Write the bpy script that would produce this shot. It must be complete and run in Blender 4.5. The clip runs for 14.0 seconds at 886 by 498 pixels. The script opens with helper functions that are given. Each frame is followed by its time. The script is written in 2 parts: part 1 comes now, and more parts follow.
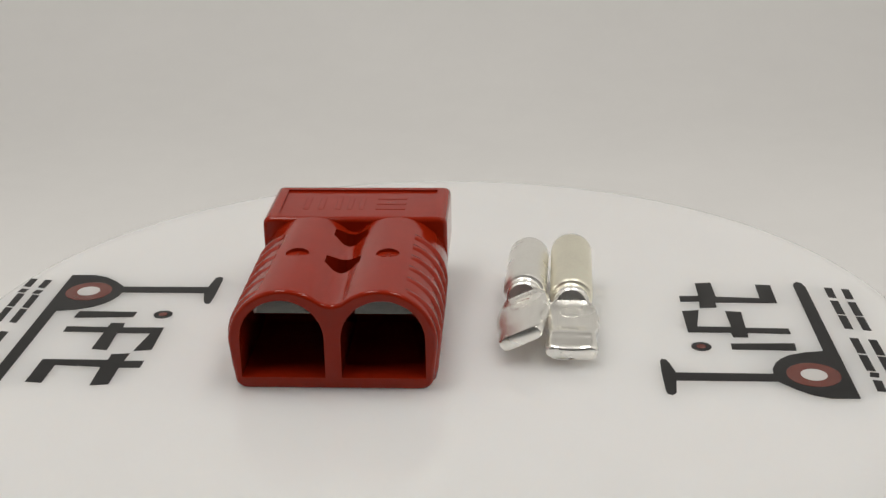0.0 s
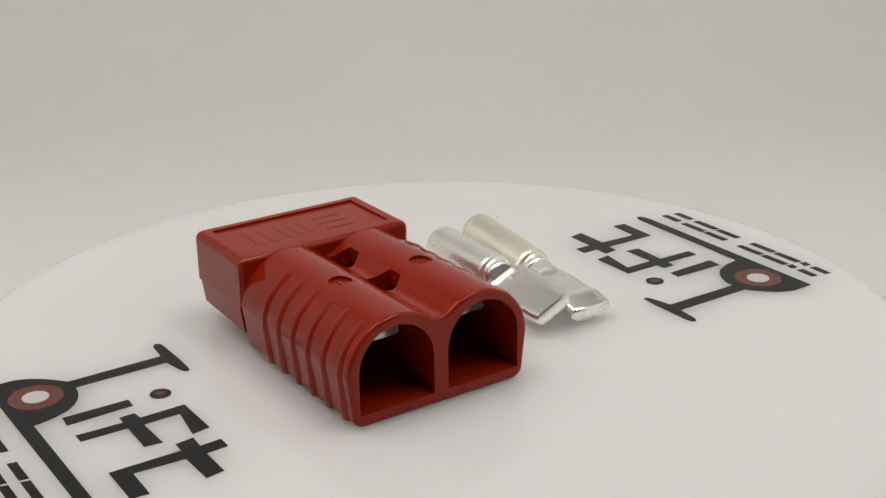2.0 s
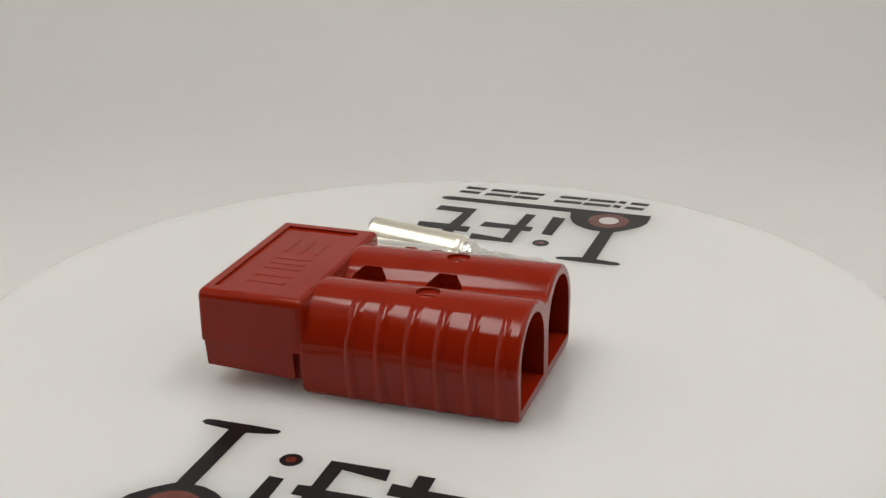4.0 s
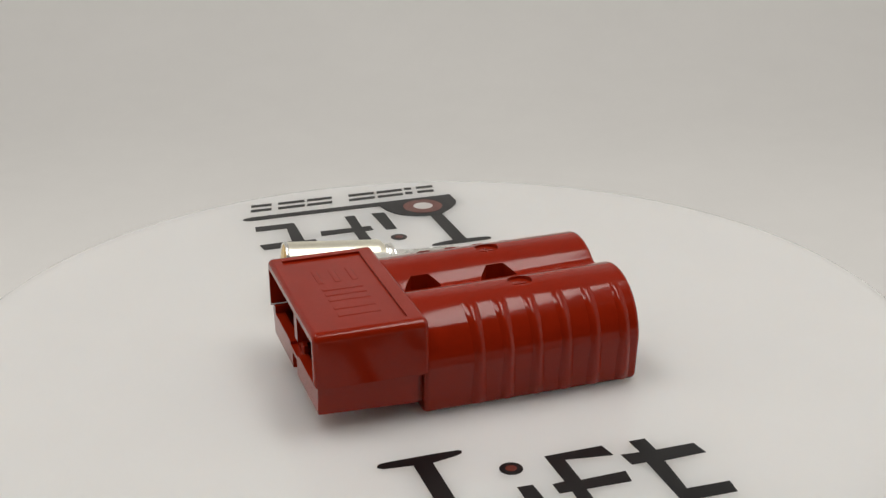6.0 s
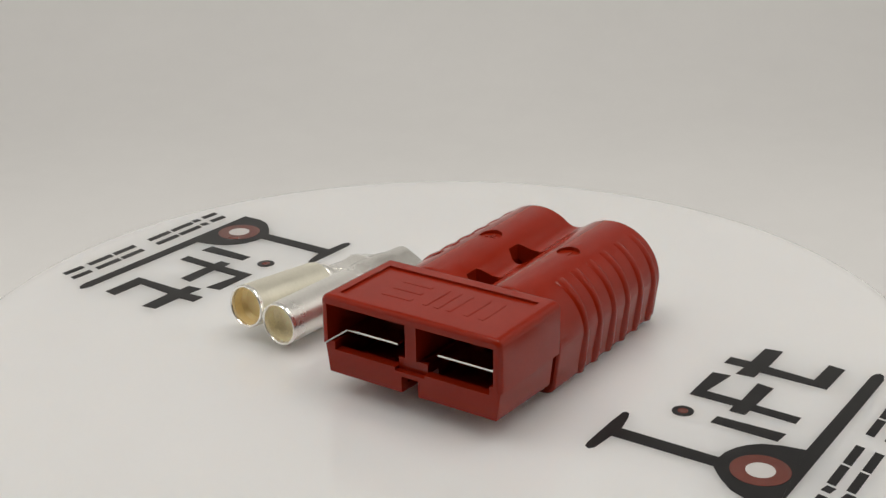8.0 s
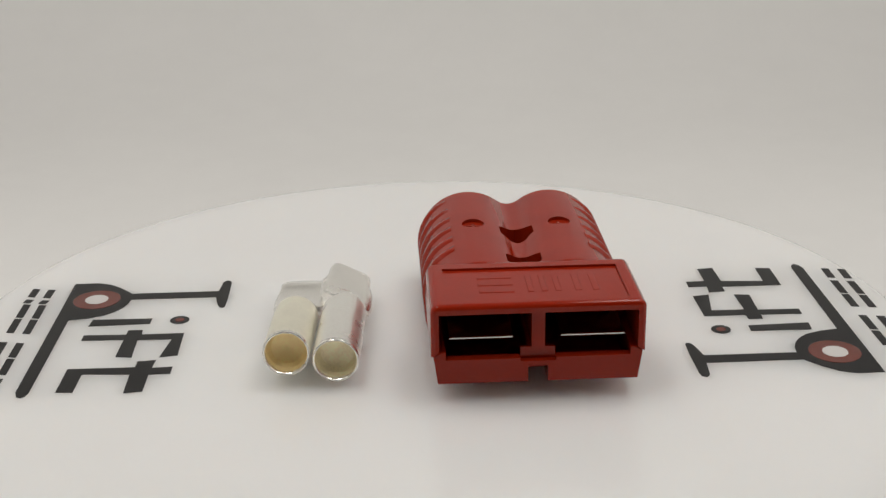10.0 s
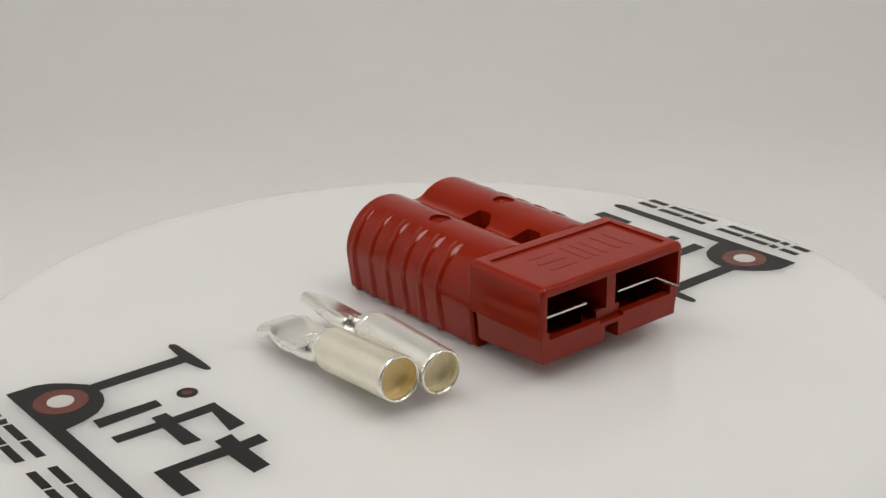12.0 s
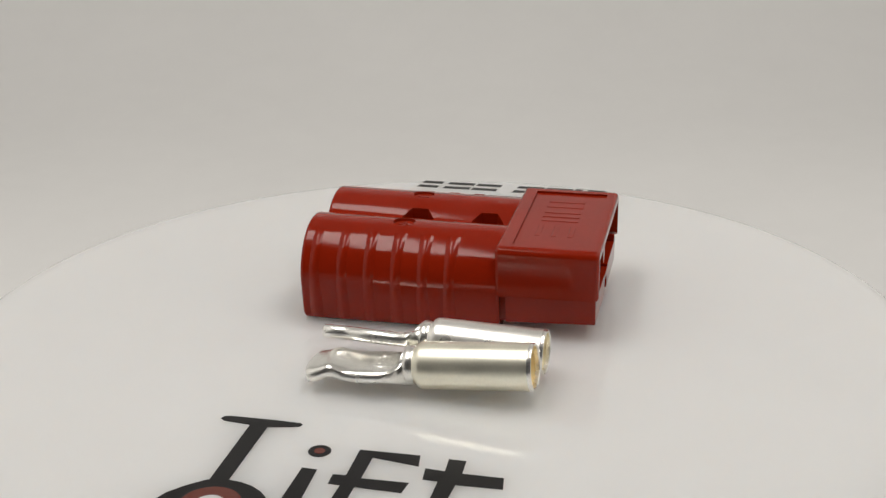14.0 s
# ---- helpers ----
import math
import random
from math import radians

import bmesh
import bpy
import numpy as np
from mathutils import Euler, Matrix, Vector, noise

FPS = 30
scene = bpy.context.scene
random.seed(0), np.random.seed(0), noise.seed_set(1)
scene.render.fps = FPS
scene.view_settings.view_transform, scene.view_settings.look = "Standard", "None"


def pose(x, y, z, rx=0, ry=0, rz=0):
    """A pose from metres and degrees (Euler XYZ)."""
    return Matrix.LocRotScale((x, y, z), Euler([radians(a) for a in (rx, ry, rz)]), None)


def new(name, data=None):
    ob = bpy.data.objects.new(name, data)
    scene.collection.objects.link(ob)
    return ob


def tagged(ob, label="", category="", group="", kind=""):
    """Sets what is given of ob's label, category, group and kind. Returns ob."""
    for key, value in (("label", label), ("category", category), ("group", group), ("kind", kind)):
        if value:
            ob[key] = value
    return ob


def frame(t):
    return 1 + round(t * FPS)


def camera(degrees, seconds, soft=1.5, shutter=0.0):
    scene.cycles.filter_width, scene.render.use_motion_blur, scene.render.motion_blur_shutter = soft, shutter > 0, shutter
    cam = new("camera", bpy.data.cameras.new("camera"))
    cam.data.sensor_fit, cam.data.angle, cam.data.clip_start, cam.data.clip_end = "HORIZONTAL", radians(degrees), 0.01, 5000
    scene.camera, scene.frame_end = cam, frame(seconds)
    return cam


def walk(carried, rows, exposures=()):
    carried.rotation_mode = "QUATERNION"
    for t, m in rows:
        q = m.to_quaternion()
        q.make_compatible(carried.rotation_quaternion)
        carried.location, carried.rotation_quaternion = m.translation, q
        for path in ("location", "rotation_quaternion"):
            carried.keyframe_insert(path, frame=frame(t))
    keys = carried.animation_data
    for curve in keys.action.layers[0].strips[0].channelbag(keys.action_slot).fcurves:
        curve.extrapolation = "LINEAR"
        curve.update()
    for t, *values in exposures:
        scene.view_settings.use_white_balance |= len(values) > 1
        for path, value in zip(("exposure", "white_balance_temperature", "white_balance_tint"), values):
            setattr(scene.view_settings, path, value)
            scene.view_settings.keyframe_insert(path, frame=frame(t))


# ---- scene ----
# The camera stands still before a turntable; the origin is the turntable's axis on its top.
cam = camera(36.44, 14.0, soft=1.4)
STAND = pose(0.0, -0.360, 0.1642, 90 - 21.18, 0, -0.42) @ pose(0, 0, 0, 0, 0, -0.865)
walk(cam, [(0.0, STAND), (14.0, STAND)])

# ---- light: a photo tent lit from above ----
world = bpy.data.worlds.new("world")
scene.world = world
world.use_nodes = True
world.node_tree.nodes["Background"].inputs[0].default_value = (1.0, 0.97, 0.93, 1)
world.node_tree.nodes["Background"].inputs[1].default_value = 0.05
scene.view_settings.exposure = 0.0


def area_lamp(name, x, y, z, sx, sy, watts, colour):
    """A flat panel that shines straight down."""
    data = bpy.data.lights.new(name, "AREA")
    data.shape, data.size, data.size_y, data.energy, data.color = "RECTANGLE", sx, sy, watts, colour
    ob = new(name, data)
    ob.matrix_world = pose(x, y, z)
    return ob


LAMP = (1.0, 0.965, 0.915)
area_lamp("west_strip_light", -0.19, -0.075, 0.595, 0.14, 0.40, 1.38, LAMP)
area_lamp("east_strip_light", 0.20, -0.075, 0.595, 0.14, 0.40, 1.38, LAMP)

# ---- materials ----


def material(name, base, rough=0.5, metal=0.0, vary=0.06, grain=0.0, scale=400.0, bump=0.0, coat=0.0, coat_rough=0.1, ior=1.5, rough_vary=0.0):
    """A plain surface with colour drift at two scales, uneven gloss and fine relief."""
    m = bpy.data.materials.new(name)
    m.use_nodes = True
    t = m.node_tree
    n, l = t.nodes, t.links
    b = n["Principled BSDF"]
    b.inputs["Metallic"].default_value = metal
    b.inputs["IOR"].default_value = ior
    b.inputs["Coat Weight"].default_value = coat
    b.inputs["Coat Roughness"].default_value = coat_rough
    co = n.new("ShaderNodeTexCoord")
    big = n.new("ShaderNodeTexNoise")
    big.inputs["Scale"].default_value = scale * 0.08
    big.inputs["Detail"].default_value = 3
    fine = n.new("ShaderNodeTexNoise")
    fine.inputs["Scale"].default_value = scale
    fine.inputs["Detail"].default_value = 4
    for x in (big, fine):
        l.new(co.outputs["Object"], x.inputs["Vector"])
    ramp = n.new("ShaderNodeMapRange")
    ramp.inputs["From Min"].default_value, ramp.inputs["From Max"].default_value = 0.3, 0.7
    ramp.inputs["To Min"].default_value, ramp.inputs["To Max"].default_value = 1 - vary, 1 + vary
    l.new(big.outputs["Fac"], ramp.inputs["Value"])
    ramp2 = n.new("ShaderNodeMapRange")
    ramp2.inputs["From Min"].default_value, ramp2.inputs["From Max"].default_value = 0.3, 0.7
    ramp2.inputs["To Min"].default_value, ramp2.inputs["To Max"].default_value = 1 - grain, 1 + grain
    l.new(fine.outputs["Fac"], ramp2.inputs["Value"])
    mul = n.new("ShaderNodeMath")
    mul.operation = "MULTIPLY"
    l.new(ramp.outputs[0], mul.inputs[0])
    l.new(ramp2.outputs[0], mul.inputs[1])
    mix = n.new("ShaderNodeVectorMath")
    mix.operation = "SCALE"
    mix.inputs[0].default_value = base
    l.new(mul.outputs[0], mix.inputs["Scale"])
    l.new(mix.outputs[0], b.inputs["Base Color"])
    rr = n.new("ShaderNodeMapRange")
    rr.inputs["From Min"].default_value, rr.inputs["From Max"].default_value = 0.3, 0.7
    rr.inputs["To Min"].default_value, rr.inputs["To Max"].default_value = max(0.02, rough - rough_vary), rough + rough_vary
    l.new(big.outputs["Fac"], rr.inputs["Value"])
    l.new(rr.outputs[0], b.inputs["Roughness"])
    if bump:
        bp = n.new("ShaderNodeBump")
        bp.inputs["Strength"].default_value = bump
        bp.inputs["Distance"].default_value = 0.0002
        l.new(fine.outputs["Fac"], bp.inputs["Height"])
        l.new(bp.outputs[0], b.inputs["Normal"])
    return m


RED = material("red_nylon", (0.272, 0.0152, 0.0034), 0.12, ior=1.34, vary=0.05, grain=0.03, scale=900, bump=0.012, rough_vary=0.02)
SILVER = material("silver_plate", (0.98, 0.965, 0.92), 0.30, 0.86, vary=0.03, grain=0.03, scale=1500, bump=0.015, rough_vary=0.05)
SILVER_WARM = material("aged_silver_plate", (0.98, 0.945, 0.80), 0.34, 0.84, vary=0.04, grain=0.03, scale=1500, bump=0.02, rough_vary=0.05)
POLISHED = material("polished_silver", (0.98, 0.965, 0.92), 0.24, 0.90, vary=0.03, grain=0.02, scale=1200, bump=0.05, rough_vary=0.05)
BORE = material("tarnished_bore", (0.97, 0.80, 0.44), 0.42, 0.15, vary=0.10, grain=0.05, scale=900, bump=0.1)
BORE_BRIGHT = material("bright_bore", (0.98, 0.89, 0.64), 0.36, 0.15, vary=0.16, grain=0.08, scale=1600, bump=0.1)
STEEL = material("spring_steel", (0.62, 0.61, 0.58), 0.16, 1.0, vary=0.05, scale=900)
WHITE_DISC = material("milky_acrylic", (0.86, 0.85, 0.835), 0.08, ior=1.54, vary=0.010, grain=0.004, scale=60)
WHITE_DISC.node_tree.nodes["Principled BSDF"].inputs["Subsurface Weight"].default_value = 1.0
WHITE_DISC.node_tree.nodes["Principled BSDF"].inputs["Subsurface Radius"].default_value = (1.0, 0.95, 0.9)
WHITE_DISC.node_tree.nodes["Principled BSDF"].inputs["Subsurface Scale"].default_value = 0.03
BLACK_INK = material("black_ink", (0.009, 0.0085, 0.009), 0.32, ior=1.35, vary=0.12, grain=0.05, scale=600)
RED_INK = material("dull_red_ink", (0.135, 0.030, 0.020), 0.22, vary=0.12, grain=0.05, scale=600)
WHITE_INK = material("pale_ink", (0.60, 0.585, 0.57), 0.22, vary=0.04, scale=600)
BACKDROP = material("white_backdrop_sheet", (0.755, 0.75, 0.74), 0.65, vary=0.02, grain=0.008, scale=60, bump=0.02)
# unseen tent: walls pale for bounce light, roof greyed to dim its reflections
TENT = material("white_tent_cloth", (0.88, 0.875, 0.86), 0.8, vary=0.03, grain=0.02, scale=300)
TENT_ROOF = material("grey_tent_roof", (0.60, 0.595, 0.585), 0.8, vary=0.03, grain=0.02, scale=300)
ROOM = material("grey_room_paint", (0.32, 0.315, 0.305), 0.8, vary=0.05, scale=10)
ROOM_FLOOR = material("dark_room_floor", (0.10, 0.09, 0.08), 0.6, vary=0.1, scale=20)

# ---- building helpers (things are shaped in millimetres) ----
MM = Matrix.Scale(0.001, 4)


def weigh_normals(me, angle=50.0):
    """Corner normals weighted by face area, so that flats stay flat beside their rounded edges."""
    least = math.cos(radians(angle))
    around = [[] for v in me.vertices]
    flats = [(p.normal.copy(), p.area) for p in me.polygons]
    for p in me.polygons:
        for v in p.vertices:
            around[v].append(p.index)
    corners = [None] * len(me.loops)
    for p in me.polygons:
        own = flats[p.index][0]
        for k in p.loop_indices:
            total = Vector((0.0, 0.0, 0.0))
            for j in around[me.loops[k].vertex_index]:
                n, area = flats[j]
                if n.dot(own) > least:
                    total += n * area
            corners[k] = total.normalized() if total.length > 1e-14 else own
    me.normals_split_custom_set(corners)


def finish(bm, name, mat, sharp=32.0, scale=True):
    me = bpy.data.meshes.new(name)
    if scale:
        bmesh.ops.transform(bm, matrix=MM, verts=bm.verts)
    bmesh.ops.recalc_face_normals(bm, faces=bm.faces)
    bm.to_mesh(me)
    bm.free()
    for p in me.polygons:
        p.use_smooth = True
    me.set_sharp_from_angle(angle=radians(sharp))
    me.materials.append(mat)
    if mat is RED:
        weigh_normals(me, max(50.0, sharp + 10))
    return me


def part(name, bm, mat, parent, label="", sharp=32.0):
    ob = new(name, finish(bm, name, mat, sharp))
    ob.parent = parent
    if label:
        tagged(ob, label)
    return ob


def box(x0, x1, y0, y1, z0, z1, bev=0.0, seg=2):
    bm = bmesh.new()
    bmesh.ops.create_cube(bm, size=1.0)
    for v in bm.verts:
        v.co = ((x0 + x1) / 2 + v.co.x * (x1 - x0), (y0 + y1) / 2 + v.co.y * (y1 - y0), (z0 + z1) / 2 + v.co.z * (z1 - z0))
    if bev:
        bmesh.ops.bevel(bm, geom=bm.edges[:], offset=bev, segments=seg, affect="EDGES", profile=0.5)
    return bm


def prism(points, z0, z1):
    """An upright slab over a flat outline."""
    bm = bmesh.new()
    low = [bm.verts.new((x, y, z0)) for x, y in points]
    top = [bm.verts.new((x, y, z1)) for x, y in points]
    n = len(points)
    bm.faces.new(low[::-1])
    bm.faces.new(top)
    for i in range(n):
        bm.faces.new((low[i], low[(i + 1) % n], top[(i + 1) % n], top[i]))
    return bm


def along(points, y0, y1):
    """A bar along y over an outline in x and z."""
    bm = bmesh.new()
    a = [bm.verts.new((x, y0, z)) for x, z in points]
    b = [bm.verts.new((x, y1, z)) for x, z in points]
    n = len(points)
    bm.faces.new(a)
    bm.faces.new(b[::-1])
    for i in range(n):
        bm.faces.new((a[i], b[i], b[(i + 1) % n], a[(i + 1) % n]))
    bmesh.ops.recalc_face_normals(bm, faces=bm.faces)
    return bm


def cut(bm, *tools):
    """bm less the tools, all closed."""
    me = bpy.data.meshes.new("raw")
    bm.to_mesh(me)
    bm.free()
    ob = new("raw", me)
    cutters = []
    for tool in tools:
        bmesh.ops.recalc_face_normals(tool, faces=tool.faces)
        tm = bpy.data.meshes.new("tool")
        tool.to_mesh(tm)
        tool.free()
        c = new("tool", tm)
        cutters.append(c)
        mod = ob.modifiers.new("cut", "BOOLEAN")
        mod.object, mod.operation, mod.solver = c, "DIFFERENCE", "EXACT"
    out = bmesh.new()
    out.from_mesh(bpy.data.meshes.new_from_object(ob.evaluated_get(bpy.context.evaluated_depsgraph_get())))
    for o in (ob, *cutters):
        bpy.data.objects.remove(o)
    return out


def eased(bm, width, angle=38.0, seg=2):
    """Rounds the sharp edges of bm."""
    me = bpy.data.meshes.new("raw")
    bmesh.ops.remove_doubles(bm, verts=bm.verts, dist=0.01)
    bm.to_mesh(me)
    bm.free()
    ob = new("raw", me)
    mod = ob.modifiers.new("ease", "BEVEL")
    mod.width, mod.segments, mod.limit_method, mod.angle_limit = width, seg, "ANGLE", radians(angle)
    mod.use_clamp_overlap = True
    out = bmesh.new()
    out.from_mesh(bpy.data.meshes.new_from_object(ob.evaluated_get(bpy.context.evaluated_depsgraph_get())))
    bpy.data.objects.remove(ob)
    return out


def arc(cx, cy, r, a0, a1, n):
    return [(cx + r * math.cos(radians(a0 + (a1 - a0) * i / n)), cy + r * math.sin(radians(a0 + (a1 - a0) * i / n))) for i in range(n + 1)]


def lathe(profile, n=48):
    """A turned body about y from (radius, y) pairs, open where the radius is not zero."""
    bm = bmesh.new()
    rings = []
    for r, y in profile:
        rings.append([bm.verts.new((r * math.cos(2 * math.pi * i / n), y, r * math.sin(2 * math.pi * i / n))) for i in range(n)])
    for a, b in zip(rings, rings[1:]):
        for i in range(n):
            bm.faces.new((a[i], a[(i + 1) % n], b[(i + 1) % n], b[i]))
    return bm


# ---- the room, the table and the tent ----


def setting():
    room = [("room_floor", (-1.8, 1.8, -2.2, 1.4, -0.80, -0.76), ROOM_FLOOR), ("ceiling", (-1.8, 1.8, -2.2, 1.4, 1.60, 1.64), ROOM),
            ("wall_west", (-1.84, -1.8, -2.2, 1.4, -0.76, 1.60), ROOM), ("wall_east", (1.8, 1.84, -2.2, 1.4, -0.76, 1.60), ROOM),
            ("wall_south", (-1.8, 1.8, -2.24, -2.2, -0.76, 1.60), ROOM), ("wall_north", (-1.8, 1.8, 1.4, 1.44, -0.76, 1.60), ROOM)]
    for name, (x0, x1, y0, y1, z0, z1), mat in room:
        ob = new(name, finish(box(x0, x1, y0, y1, z0, z1), name, mat, scale=False))
        tagged(ob, "plain dim grey painted room surface", "room", kind="structure")
    # the sheet runs over the table and sweeps up behind
    line = [(-0.42, -0.022), (0.27, -0.022)] + [(0.27 + 0.24 * math.sin(radians(a)), 0.218 - 0.24 * math.cos(radians(a))) for a in range(6, 85, 6)] + [(0.525, 0.62)]
    bm = bmesh.new()
    nx = 210
    grid = []
    for y, z in line:
        row = []
        for i in range(nx + 1):
            x = -0.42 + 0.84 * i / nx
            lift = max(0.0, z + 0.02) * 0.012
            crease = 0.0016 * math.exp(-((x - 0.172 - 0.01 * z) / 0.005) ** 2) * max(0.0, min(1.0, (z + 0.01) * 12))
            row.append(bm.verts.new((x, y + lift * noise.noise((x * 7, y * 3, z * 2)) - crease, z)))
        grid.append(row)
    for a, b in zip(grid, grid[1:]):
        for i in range(nx):
            bm.faces.new((a[i], a[i + 1], b[i + 1], b[i]))
    ext = bmesh.ops.extrude_face_region(bm, geom=bm.faces[:])
    for v in [g for g in ext["geom"] if isinstance(g, bmesh.types.BMVert)]:
        v.co.z -= 0.0015
        v.co.y += 0.0015
    ob = new("backdrop", finish(bm, "backdrop", BACKDROP, 60, scale=False))
    tagged(ob, "white seamless sheet sweeping up behind the turntable", "backdrop", kind="structure")
    ob = new("table", finish(box(-0.55, 0.55, -0.45, 0.65, -0.76, -0.0245, 0.004), "table", ROOM_FLOOR, scale=False))
    tagged(ob, "plain table under the photo tent", "table", kind="structure")
    # tent walls and roof, out of view, added to bounce and shape the light
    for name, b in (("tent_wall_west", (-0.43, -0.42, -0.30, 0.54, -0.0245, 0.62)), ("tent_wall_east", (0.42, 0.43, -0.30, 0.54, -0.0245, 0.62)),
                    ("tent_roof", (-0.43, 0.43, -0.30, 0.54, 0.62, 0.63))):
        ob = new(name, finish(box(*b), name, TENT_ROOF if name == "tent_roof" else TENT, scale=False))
        tagged(ob, "unseen tent roof, greyed to dim its reflections in the housing" if name == "tent_roof" else "unseen white tent wall, added to bounce light", "tent", kind="structure")


setting()

# ---- the turntable with its prints ----
BLACK_SHAPES = {
    "handle": [(-9.9, 40.1), (-9.1, 41.3), (-7.2, 41.5), (4.6, 40.6), (11.1, 39.8), (11.8, 39.1), (11.3, 38.1), (9.2, 37.5), (3.2, 36.8), (-1.7, 37.6), (-8.7, 38.9)],
    "shaft": [(-1.5, 37.7), (3.2, 36.8), (0.9, 10.6), (-3.7, 10.2)],
    "fork": [(14.1, -6.6), (61.2, -10.9), (63.2, -11.6), (64.1, -12.7), (63.2, -13.9), (60.4, -14.5), (-14.6, -8.1)],
    "upright": [(20.5, 17.9), (16.7, 18.4), (14.9, 0.7), (19.6, -0.1)],
    "hooked_stroke": [(43.9, 27.3), (28.8, 28.4), (27.9, 16.2), (24.7, 16.2), (24.4, 12.0), (27.4, 11.6), (25.9, -0.7), (29.6, -1.0), (30.9, 11.2),
                      (42.2, 9.9), (43.2, 14.5), (31.7, 15.2), (32.6, 25.0), (44.3, 22.2)],
    "crossed_stroke": [(55.3, 26.0), (51.0, 26.4), (50.8, 20.7), (46.0, 21.5), (46.1, 16.4), (49.8, 16.0), (48.1, -2.5), (62.0, -3.9), (62.9, 0.7),
                       (52.1, 1.9), (54.1, 14.9), (65.3, 14.2), (65.0, 19.2), (55.0, 20.1)],
}
TICKS = ((-10.6, -4.2), (-2.2, 0.4), (1.6, 11.4), (12.4, 22.4), (28.8, 38.2), (39.2, 49.2), (51.6, 59.2))


def printed_mark(disc, m):
    def flat(name, outline, mat, z0=0.0, z1=0.00010, label=""):
        bm = prism(outline, z0 * 1000, z1 * 1000)
        bmesh.ops.transform(bm, matrix=m, verts=bm.verts)
        return part(name, bm, mat, disc, label)
    for name, outline in BLACK_SHAPES.items():
        flat("printed_" + name, outline, BLACK_INK, label="glossy black print on the white disc")
    wheel = [(-14.6, -8.0), (-14.0, -0.4), (-12.0, 3.6), (-8.6, 7.0), (-6.0, 9.0), (-4.2, 10.3), (-1.5, 10.9), (0.9, 10.8), (4.0, 10.2), (7.2, 8.7), (9.8, 6.6), (12.0, 3.7), (13.5, -1.0), (14.1, -6.6), (2.0, -7.3)]
    flat("printed_wheel", wheel, BLACK_INK, 0, 0.00012, "black rounded wheel print")
    flat("printed_ring", arc(-0.4, 0.2, 7.2, 0, 352.5, 47), RED_INK, 0.00012, 0.00017, "dull red ring print")
    flat("printed_hub", arc(-0.5, 0.15, 3.55, 0, 348.75, 31), WHITE_INK, 0.00017, 0.00022, "pale round hub print")
    flat("printed_dot", arc(19.1, 26.6, 2.85, 0, 348.75, 31), BLACK_INK, 0, 0.00010, "small black round print")
    flat("printed_dot_centre", arc(19.1, 26.6, 1.4, 0, 345, 23), RED_INK, 0.00010, 0.00015, "red centre of the dot")
    for a, b in TICKS:
        base = -13.6 - 0.088 * (a + 12)
        lean = -2.0
        for low, high in ((0.0, 2.3), (4.9, 7.2)):
            near, far = lean * low / 7.0, lean * high / 7.0
            flat("printed_bar", [(a + near, base - low), (b + near, base - 0.8 - low), (b + far, base - 0.8 - high), (a + far, base - high)], BLACK_INK, label="small plain black printed bar")


def turntable():
    def disc_of(profile, n):
        bm = lathe(profile, n)
        bmesh.ops.transform(bm, matrix=Matrix.Rotation(radians(90), 4, "X"), verts=bm.verts)
        bmesh.ops.remove_doubles(bm, verts=bm.verts, dist=0.001)
        return bm
    disc = new("turntable")
    tagged(disc, "round glossy white turntable disc with two black printed marks", "turntable")
    part("disc", disc_of([(0.0001, -16.0), (140.0, -16.0), (140.8, -15.7), (141.0, -15.0), (141.0, -4.0), (140.8, -2.6), (140.2, -1.5), (139.1, -0.75), (137.4, -0.26), (135.2, -0.05), (133.0, 0.0), (130.0, 0.0), (60.0, 0.0), (0.0001, 0.0)], 160), WHITE_DISC, disc, "milky white acrylic disc")
    part("base", disc_of([(0.0001, -21.9), (70, -21.9), (72, -20), (70, -16.1), (0.0001, -16.1)], 64), WHITE_DISC, disc)
    for x, y, turn in ((102.0, -34.9, 90.85), (-109.1, 31.6, -88.83)):
        printed_mark(disc, Matrix.Translation((x, y, 0)) @ Matrix.Rotation(radians(turn), 4, "Z"))
    return disc


# ---- the red connector housing: x across, y from the cable end to the mating end ----
HW, RC, CX, CZ = 27.8, 15.2, 12.6, 13.3
YS, YE = 59.3, 86.8


def body_outline(valley, sink):
    """The section of the two barrels: valley is the radius of the hollow between them, sink lowers their crests."""
    reach = RC + valley
    high = math.sqrt(reach * reach - CX * CX)
    turn = math.degrees(math.atan2(high, -CX))
    pts = arc(-23.2, 3.4, 3.4, 200, 270, 6) + arc(23.2, 3.4, 3.4, 270, 345, 6)
    pts += arc(CX, CZ, RC, 0, turn, 28)
    pts += arc(0.0, CZ + high, valley, turn - 180, -turn, 10)[1:-1]
    pts += arc(-CX, CZ, RC, 180 - turn, 180, 28)
    return [(x, CZ + (z - CZ) * sink if z > CZ else z) for x, z in pts]


def loft(ends):
    """A solid through sections of equal length, each with its y."""
    bm = bmesh.new()
    rings = [[bm.verts.new((x, y, z)) for x, z in section] for y, section in ends]
    n = len(rings[0])
    for a, b in zip(rings, rings[1:]):
        for i in range(n):
            bm.faces.new((a[i], b[i], b[(i + 1) % n], a[(i + 1) % n]))
    bm.faces.new(rings[0])
    bm.faces.new(rings[-1][::-1])
    bmesh.ops.recalc_face_normals(bm, faces=bm.faces)
    return bm


def bore_outline(cx):
    return [(cx - 11.2, 3.4), (cx + 11.2, 3.4)] + arc(cx, 14.4, 11.2, 0, 180, 28)


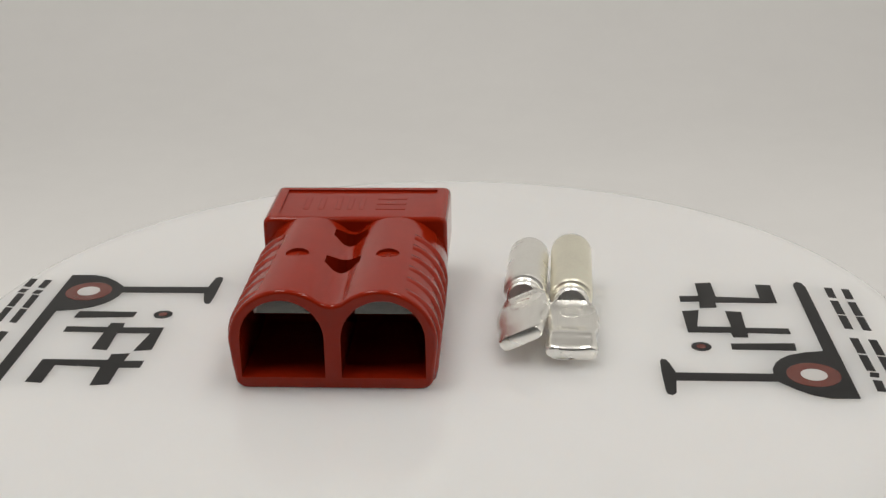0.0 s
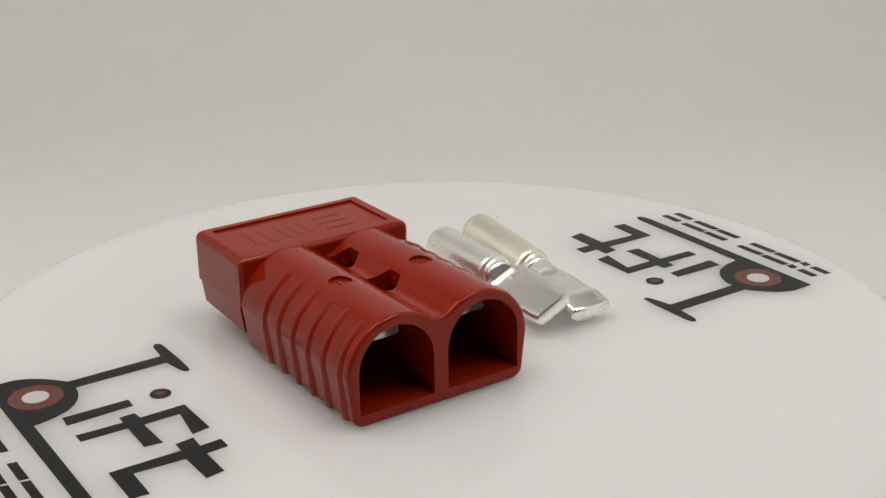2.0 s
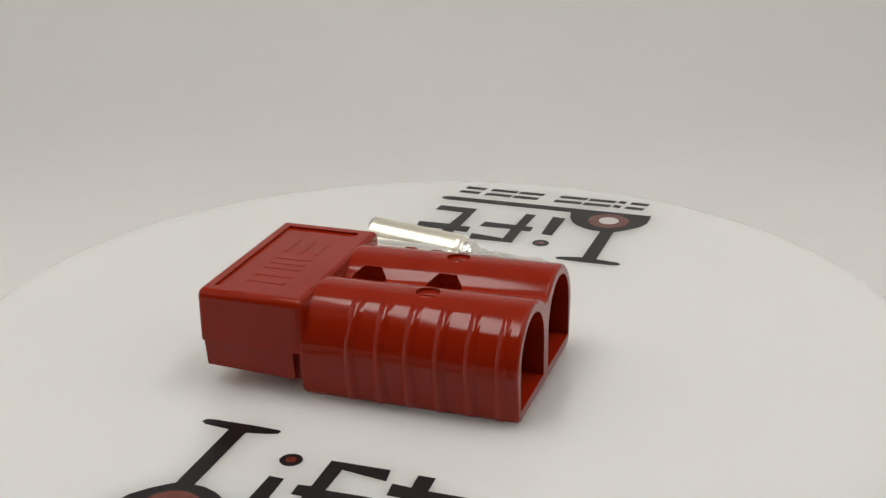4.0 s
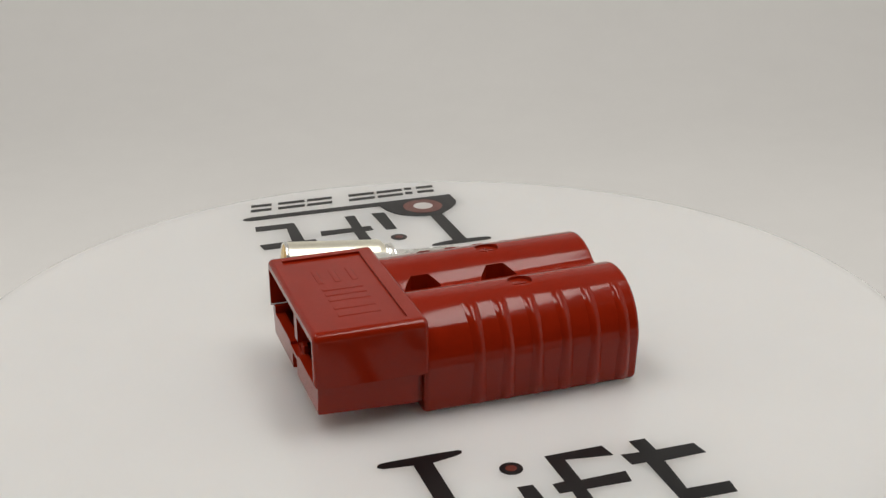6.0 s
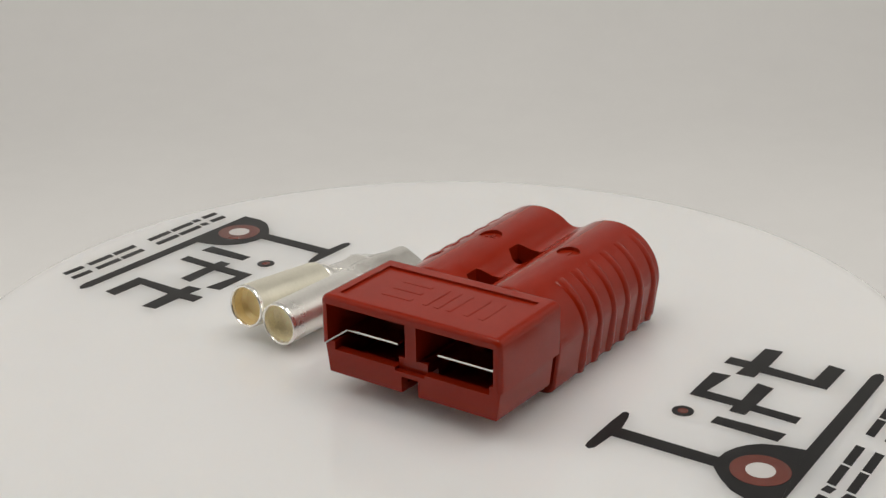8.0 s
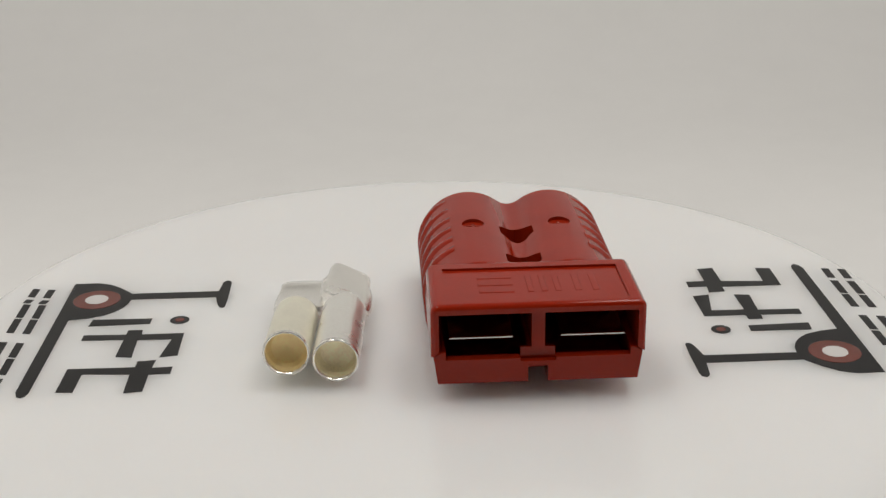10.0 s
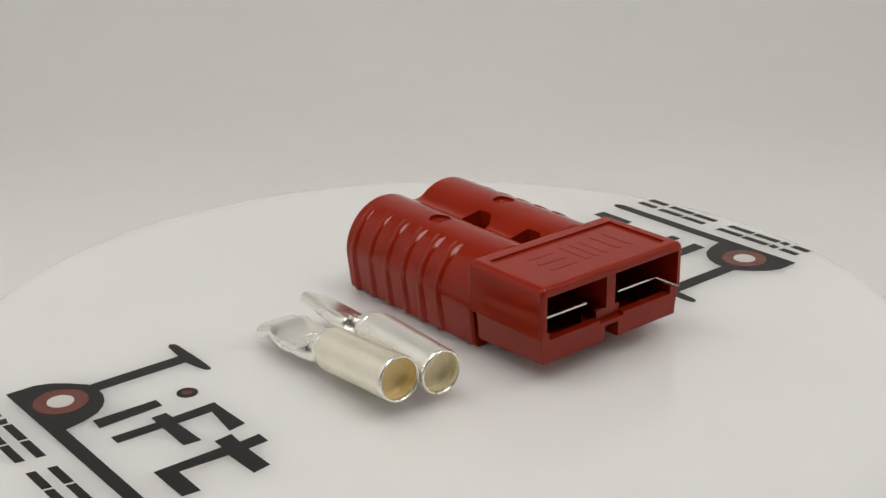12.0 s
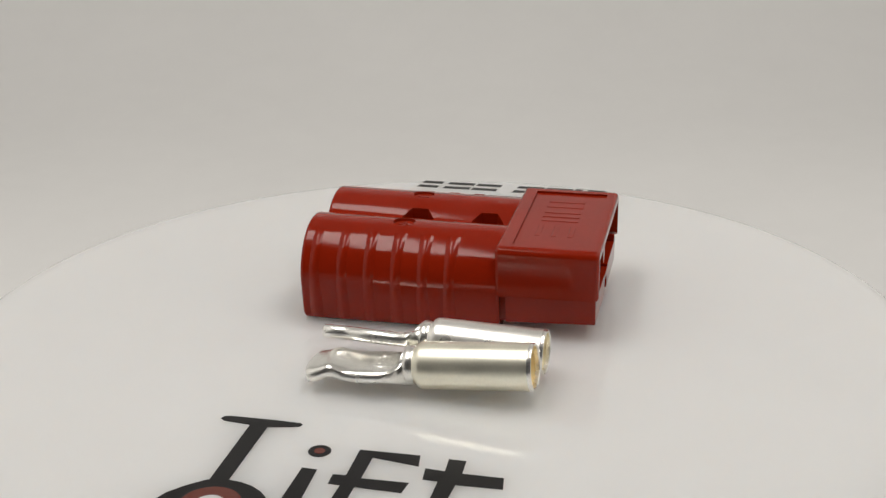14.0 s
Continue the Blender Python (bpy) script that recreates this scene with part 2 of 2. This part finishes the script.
def flank_ridge(s, y, section):
    """A raised ridge over one flank and shoulder of the body, at y."""
    bm = bmesh.new()
    turns = (0, 0, 0, 10, 20, 30, 40, 50, 58, 64)
    path = [(26.5, 1.6), (27.1, 5.0), (27.8, 13.3)] + [(CX + RC * math.cos(radians(a)), CZ + RC * math.sin(radians(a))) for a in turns[3:]]
    rise = [0.8, 1.0, 1.0, 1.0, 1.0, 0.97, 0.85, 0.55, 0.2, -0.15]
    rows = []
    for (x, z), h, turn in zip(path, rise, turns):
        nx, nz = math.cos(radians(turn)), math.sin(radians(turn))
        row = []
        for dy, f in section:
            d = h * f if f > 0 else -0.3
            row.append(bm.verts.new((s * (x + nx * d), y + dy, z + nz * d)))
        rows.append(row)
    for a, b in zip(rows, rows[1:]):
        for i in range(5):
            bm.faces.new((a[i], a[i + 1], b[i + 1], b[i]))
        bm.faces.new((a[5], a[0], b[0], b[5]))
    bm.faces.new(rows[0])
    bm.faces.new(rows[-1][::-1])
    return bm


def housing():
    root = new("power_connector")
    tagged(root, "glossy red plastic two-pole power connector housing with ribbed sides", "connector")
    # the barrels sink a little towards the hood, and the hollow between them deepens
    bm = loft([(0.0, body_outline(5.5, 1.0)), (20.0, body_outline(4.7, 0.985)), (YS, body_outline(3.2, 0.955))])
    bm = eased(bm, 1.1, seg=3)
    tools = [along(bore_outline(s * 13.4), y0, y1) for s in (-1, 1) for y0, y1 in ((-1.0, 36.0), (38.0, YS + 1))]
    for y0, y1 in ((24.6, 33.3), (46.3, 55.0)):
        t = prism([(-4.9, y0 + 1.9), (-2.2, y0 - 0.4), (0.0, y0 - 1.2), (2.2, y0 - 0.4), (4.9, y0 + 1.9), (4.9, y1 - 1.9), (2.2, y1 + 0.4), (0.0, y1 + 1.2), (-2.2, y1 + 0.4), (-4.9, y1 - 1.9)], 15.8, 40.0)
        tools.append(t)
    for s in (-1, 1):
        t = lathe([(0.001, 0), (3.3, 0), (3.3, 6), (0.001, 6)], 32)
        bmesh.ops.remove_doubles(t, verts=t.verts, dist=0.01)
        bmesh.ops.transform(t, matrix=Matrix.Translation((s * 12.7, 28.4, 27.1)) @ Matrix.Rotation(radians(90), 4, "X"), verts=t.verts)
        tools.append(t)
    bm = eased(cut(bm, *tools), 0.35)
    part("body", bm, RED, root)
    for y0, y1 in ((24.6, 33.3), (46.3, 55.0)):
        part("latch_pocket", cut(box(-6.0, 6.0, y0 - 2.2, y1 + 2.2, 15.2, 21.4), box(-5.2, 5.2, y0 - 1.4, y1 + 1.4, 16.0, 40.0)), RED, root)
    # ribs on both flanks, running up onto the shoulders and fading
    for s in (-1, 1):
        for y in (4.5, 12.7, 20.8, 28.9, 36.9, 44.8):
            part("rib", flank_ridge(s, y, ((-2.0, -0.3), (-1.1, 0.32), (-0.4, 0.72), (0.4, 0.72), (1.1, 0.32), (2.0, -0.3))), RED, root, sharp=70)
    # hood over the mating end
    outline = [(-27.8, 6.0), (-27.8, 25.2)] + arc(-25.5, 25.3, 2.3, 180, 90, 5)[1:] + arc(25.5, 25.3, 2.3, 90, 0, 5) + [(27.8, 6.0)]
    bm = eased(along(outline, YS - 1.2, YE + 1.0), 1.4, seg=4)
    tools = [along([(-30, 0), (30, 0), (30, 11.5), (27.5, 13.22), (25.7, 14.6), (-25.7, 14.6), (-27.5, 13.22), (-30, 11.5)], YS - 4, YE + 4)]
    tools += [along(bore_outline(s * 13.4), YS - 4, YS + 4) for s in (-1, 1)]
    tools += [along([(a, 10), (b, 10), (b, 25.0), (a, 25.0)], YS + 2.5, YE + 2) for a, b in ((-25.7, -1.7), (1.7, 25.7))]
    tools.append(prism([(-23.6, 62.6), (23.6, 62.6), (23.6, 84.6), (-23.6, 84.6)], 26.95, 30.0))
    tools.append(along([(-1.8, 10), (1.8, 10), (1.8, 25.0), (-1.8, 25.0)], YE - 0.5, YE + 2))
    part("hood", eased(cut(bm, *tools), 0.22), RED, root)
    # raised plain bars in the hood's panel
    for x0, x1 in ((-17.0, -15.2), (-12.4, -10.6), (-7.0, -5.4), (-3.4, -1.8), (0.2, 1.8)):
        part("raised_bar", box(x0, x1, 67.5, 78.5, 26.7, 27.09, 0.12, 1), RED, root)
    for y0, y1 in ((67.5, 69.1), (72.2, 73.8), (76.9, 78.5)):
        part("raised_bar", box(5.4, 14.6, y0, y1, 26.7, 27.09, 0.12, 1), RED, root)
    # tongue under the hood
    bm = along([(-26.1, 4.1), (26.1, 4.1), (27.2, 13.05), (25.2, 14.35), (-25.2, 14.35), (-27.2, 13.05)], YS - 1.0, YE + 0.2)
    for v in bm.verts:
        if v.co.y > 70 and v.co.z < 5:
            v.co.z = 5.2
    bm = eased(bm, 0.3, seg=3)
    tools = [box(a, b, YS - 3.0, YE - 2.6, 7.0, 20) for a, b in ((-24.0, -2.6), (2.6, 24.0))]
    tools += [box(a, b, YE - 3.0, YE + 1, 12.0, 20) for a, b in ((-24.0, -4.5), (4.5, 24.0))]
    tools.append(box(-2.6, 2.6, YE - 9, YE + 1, -1, 9.8))
    tools.append(box(-4.6, 4.6, YE - 1.6, YE + 1, 11.1, 20))
    tools += [box(*sorted((s * 24.9, s * 30)), YS + 0.1, YS + 1.9, 0, 12.4) for s in (-1, 1)]
    part("tongue", eased(cut(bm, *tools), 0.3), RED, root)
    for s in (-1, 1):
        bm = box(-8.4, 8.4, 13.5, 83.4, 16.2, 16.8, 0.15, 1)
        for v in bm.verts:
            v.co.z += 0.9 * math.sin((v.co.y - 13.5) / 69.9 * math.pi)
        bmesh.ops.transform(bm, matrix=Matrix.Translation((s * 14.6, 0, 0)), verts=bm.verts)
        leaf = part("leaf_spring", bm, STEEL, root, "bright spring steel strip inside the housing")
        bm = box(-9.2, 9.2, 12.7, 13.3, 16.3, 20.6, 0.15, 1)
        for v in bm.verts:
            v.co.y += (v.co.z - 16.3) * 0.18
        bmesh.ops.transform(bm, matrix=Matrix.Translation((s * 13.8, 0, 0)), verts=bm.verts)
        part("bent_end", bm, STEEL, leaf)
    # the two polarity signs in their round recesses
    for s, arms in ((-1, ((2.0, 0.45),)), (1, ((2.0, 0.45), (0.45, 2.0)))):
        for hx, hy in arms:
            part("polarity_sign", box(s * 12.7 - hy, s * 12.7 + hy, 28.4 - hx, 28.4 + hx, 26.8, 27.4, 0.12, 1), RED, root)
    return root


# ---- crimp terminals: the barrel lies along y, open at y = 0, its axis at z = 0 ----
def terminal(metal, bore, wave, label):
    root = new("crimp_terminal")
    tagged(root, label, "terminal")
    barrel = [(6.3, -0.75), (6.3, -29.2), (6.24, -30.0), (5.9, -30.7), (5.3, -31.0), (5.0, -31.3), (4.9, -31.7)]
    collar = [(4.9, -31.7), (5.05, -32.0), (5.15, -32.7), (5.15, -33.4), (5.0, -34.0), (4.6, -34.4)]
    part("barrel", lathe(barrel, 56), metal, root)
    bm = lathe(collar, 56)
    bm.verts.ensure_lookup_table()
    rim = [bm.verts.new((v.co.x, -34.4 - (4.6 - v.co.z) * 0.42, v.co.z)) for v in bm.verts[-56:]]
    last = list(bm.verts)[-112:-56]
    for i in range(56):
        bm.faces.new((last[i], last[(i + 1) % 56], rim[(i + 1) % 56], rim[i]))
    bm.faces.new(rim)
    part("collar", bm, POLISHED, root, "polished narrow neck of the terminal")
    part("rim", lathe([(5.5, -0.9), (5.55, 0.1), (5.7, 0.3), (5.9, 0.36), (6.1, 0.28), (6.26, 0.0), (6.3, -0.75)], 56), POLISHED, root, "bright chamfered rim of the barrel")
    part("bore", lathe([(5.5, -0.9), (5.4, -3.5), (4.4, -4.6), (0.01, -5.4)], 48), bore, root, "dull yellowish inside of the barrel")
    # tongue: place, half width, height, thickness and the bulge of its end
    stations = [(-32.5, 4.2, 0.0, 7.6, 0.0), (-34.4, 4.8, 0.0, 7.2, 0.0), (-35.6, 6.2, 0.0, 5.4, 0.0), (-37.0, 7.2, 0.0, 3.9, 0.0), (-39.5, 7.7, 0.0, 3.4, 0.0), (-42.5, 7.9, 0.0, 3.4, 0.0),
                (-45.5, 7.9, 0.05, 3.4, 0.0), (-48.5, 7.7, 0.2, 3.4, 0.0), (-51.0, 7.3, 0.7, 3.5, 0.0), (-52.8, 7.0, 1.4, 3.7, 0.1), (-54.2, 6.9, 1.8, 4.0, 0.2), (-55.2, 7.0, 1.5, 4.3, 0.4), (-56.2, 7.2, 0.9, 4.5, 0.7),
                (-57.4, 7.4, 0.4, 4.6, 1.1), (-58.8, 7.4, 0.1, 4.5, 1.4), (-59.8, 7.3, 0.0, 4.2, 1.6), (-60.3, 7.1, -0.1, 3.5, 1.7), (-60.5, 6.7, -0.1, 2.4, 1.7)]
    stations = [(y, w, -0.85 + z * wave, t if y > -38 else t + (3.5 - t) * (1 - wave), bulge * wave) for y, w, z, t, bulge in stations]
    if wave < 0.5:
        # a plain thick blade with a squared, narrower end
        stations = [(y - 0.7 * max(0.0, (-y - 52) / 8.5), w * (1.04 if y > -50 else 1.04 - 0.018 * (-y - 50)), z,
                     t if y > -38 else 3.9 if y > -60.4 else 3.3, bulge) for y, w, z, t, bulge in stations]
    steps = [-1.0, -0.93, -0.75, -0.5, -0.25, 0.0, 0.25, 0.5, 0.75, 0.93, 1.0]
    bm = bmesh.new()
    rings = []
    for y, w, z, t, bulge in stations:
        h = t / 2
        ring = []
        for side in (-1, 1):
            for f in steps[1:-1] if side > 0 else steps[::-1]:
                edge = math.sqrt(max(0.0, 1 - (abs(f) / 1.0) ** 10)) if abs(f) < 1 else 0.0
                ring.append(bm.verts.new((f * w, y - bulge * (1 - f * f), z + side * h * max(edge, 0.0 if abs(f) == 1 else 0.6))))
        rings.append(ring)
    n = len(rings[0])
    for a, b in zip(rings, rings[1:]):
        for i in range(n):
            bm.faces.new((a[i], a[(i + 1) % n], b[(i + 1) % n], b[i]))
    bm.faces.new(rings[0])
    bm.faces.new(rings[-1][::-1])
    part("tongue", bm, POLISHED, root, "polished contact tongue with a raised end", sharp=50)
    # stamped round mark on the tongue
    lift = 0.86 if wave > 0.5 else 1.06
    bm = bmesh.new()
    n = 28
    for r, w in ((3.3, 0.38),):
        loops = []
        for rr, z in ((r - w, lift - 0.25), (r - w * 0.4, lift + 0.14), (r + w * 0.4, lift + 0.14), (r + w, lift - 0.25)):
            loops.append([bm.verts.new((rr * math.cos(2 * math.pi * i / n), -41.0 + rr * 0.8 * math.sin(2 * math.pi * i / n), z)) for i in range(n)])
        for a, b in zip(loops, loops[1:]):
            for i in range(n):
                bm.faces.new((a[i], a[(i + 1) % n], b[(i + 1) % n], b[i]))
    part("stamped_ring", bm, POLISHED, root, sharp=60)
    for x0, x1, y0, y1 in ((-1.9, -1.3, -42.2, -39.8), (-0.7, 0.7, -41.3, -40.7), (1.3, 1.9, -42.2, -39.8)):
        part("stamped_bar", box(x0, x1, y0, y1, lift - 0.3, lift + 0.12, 0.08, 1), POLISHED, root)
    return root


DISC = turntable()
HOUSING = housing()
WARM_TERMINAL = terminal(SILVER_WARM, BORE, 0.75, "silver-plated crimp terminal lying flat, slightly yellowed")
BRIGHT_TERMINAL = terminal(SILVER, BORE_BRIGHT, 0.05, "bright silver-plated crimp terminal rolled against its neighbour")
HOUSING_PLACE = pose(-0.0272, -0.0384, 0.0, 0, 0, -3.5)
WARM_PLACE = pose(0.0431, 0.0331, 0.0103, 5.2, 0, -5.6)
BRIGHT_PLACE = pose(0.0301, 0.0349, 0.0083, -0.4, 0, -6.8) @ pose(0, 0, 0, 0, -26, 0)

# ---- the turn of the disc, in degrees at each half second ----
ANGLES = [0.0, 8.87, 18.52, 27.35, 37.08, 45.87, 55.21, 64.56, 73.9, 83.25, 92.61, 101.62, 111.13, 120.07, 129.78, 138.83, 148.38, 157.98, 167.2, 176.43, 185.65, 194.87, 204.2, 212.95, 222.53, 231.44, 241.55, 250.56, 260.22]


def motions():
    for thing, place in ((DISC, Matrix()), (HOUSING, HOUSING_PLACE), (WARM_TERMINAL, WARM_PLACE), (BRIGHT_TERMINAL, BRIGHT_PLACE)):
        walk(thing, [(i / 2, pose(0, 0, 0, 0, 0, a) @ place) for i, a in enumerate(ANGLES)])


motions()
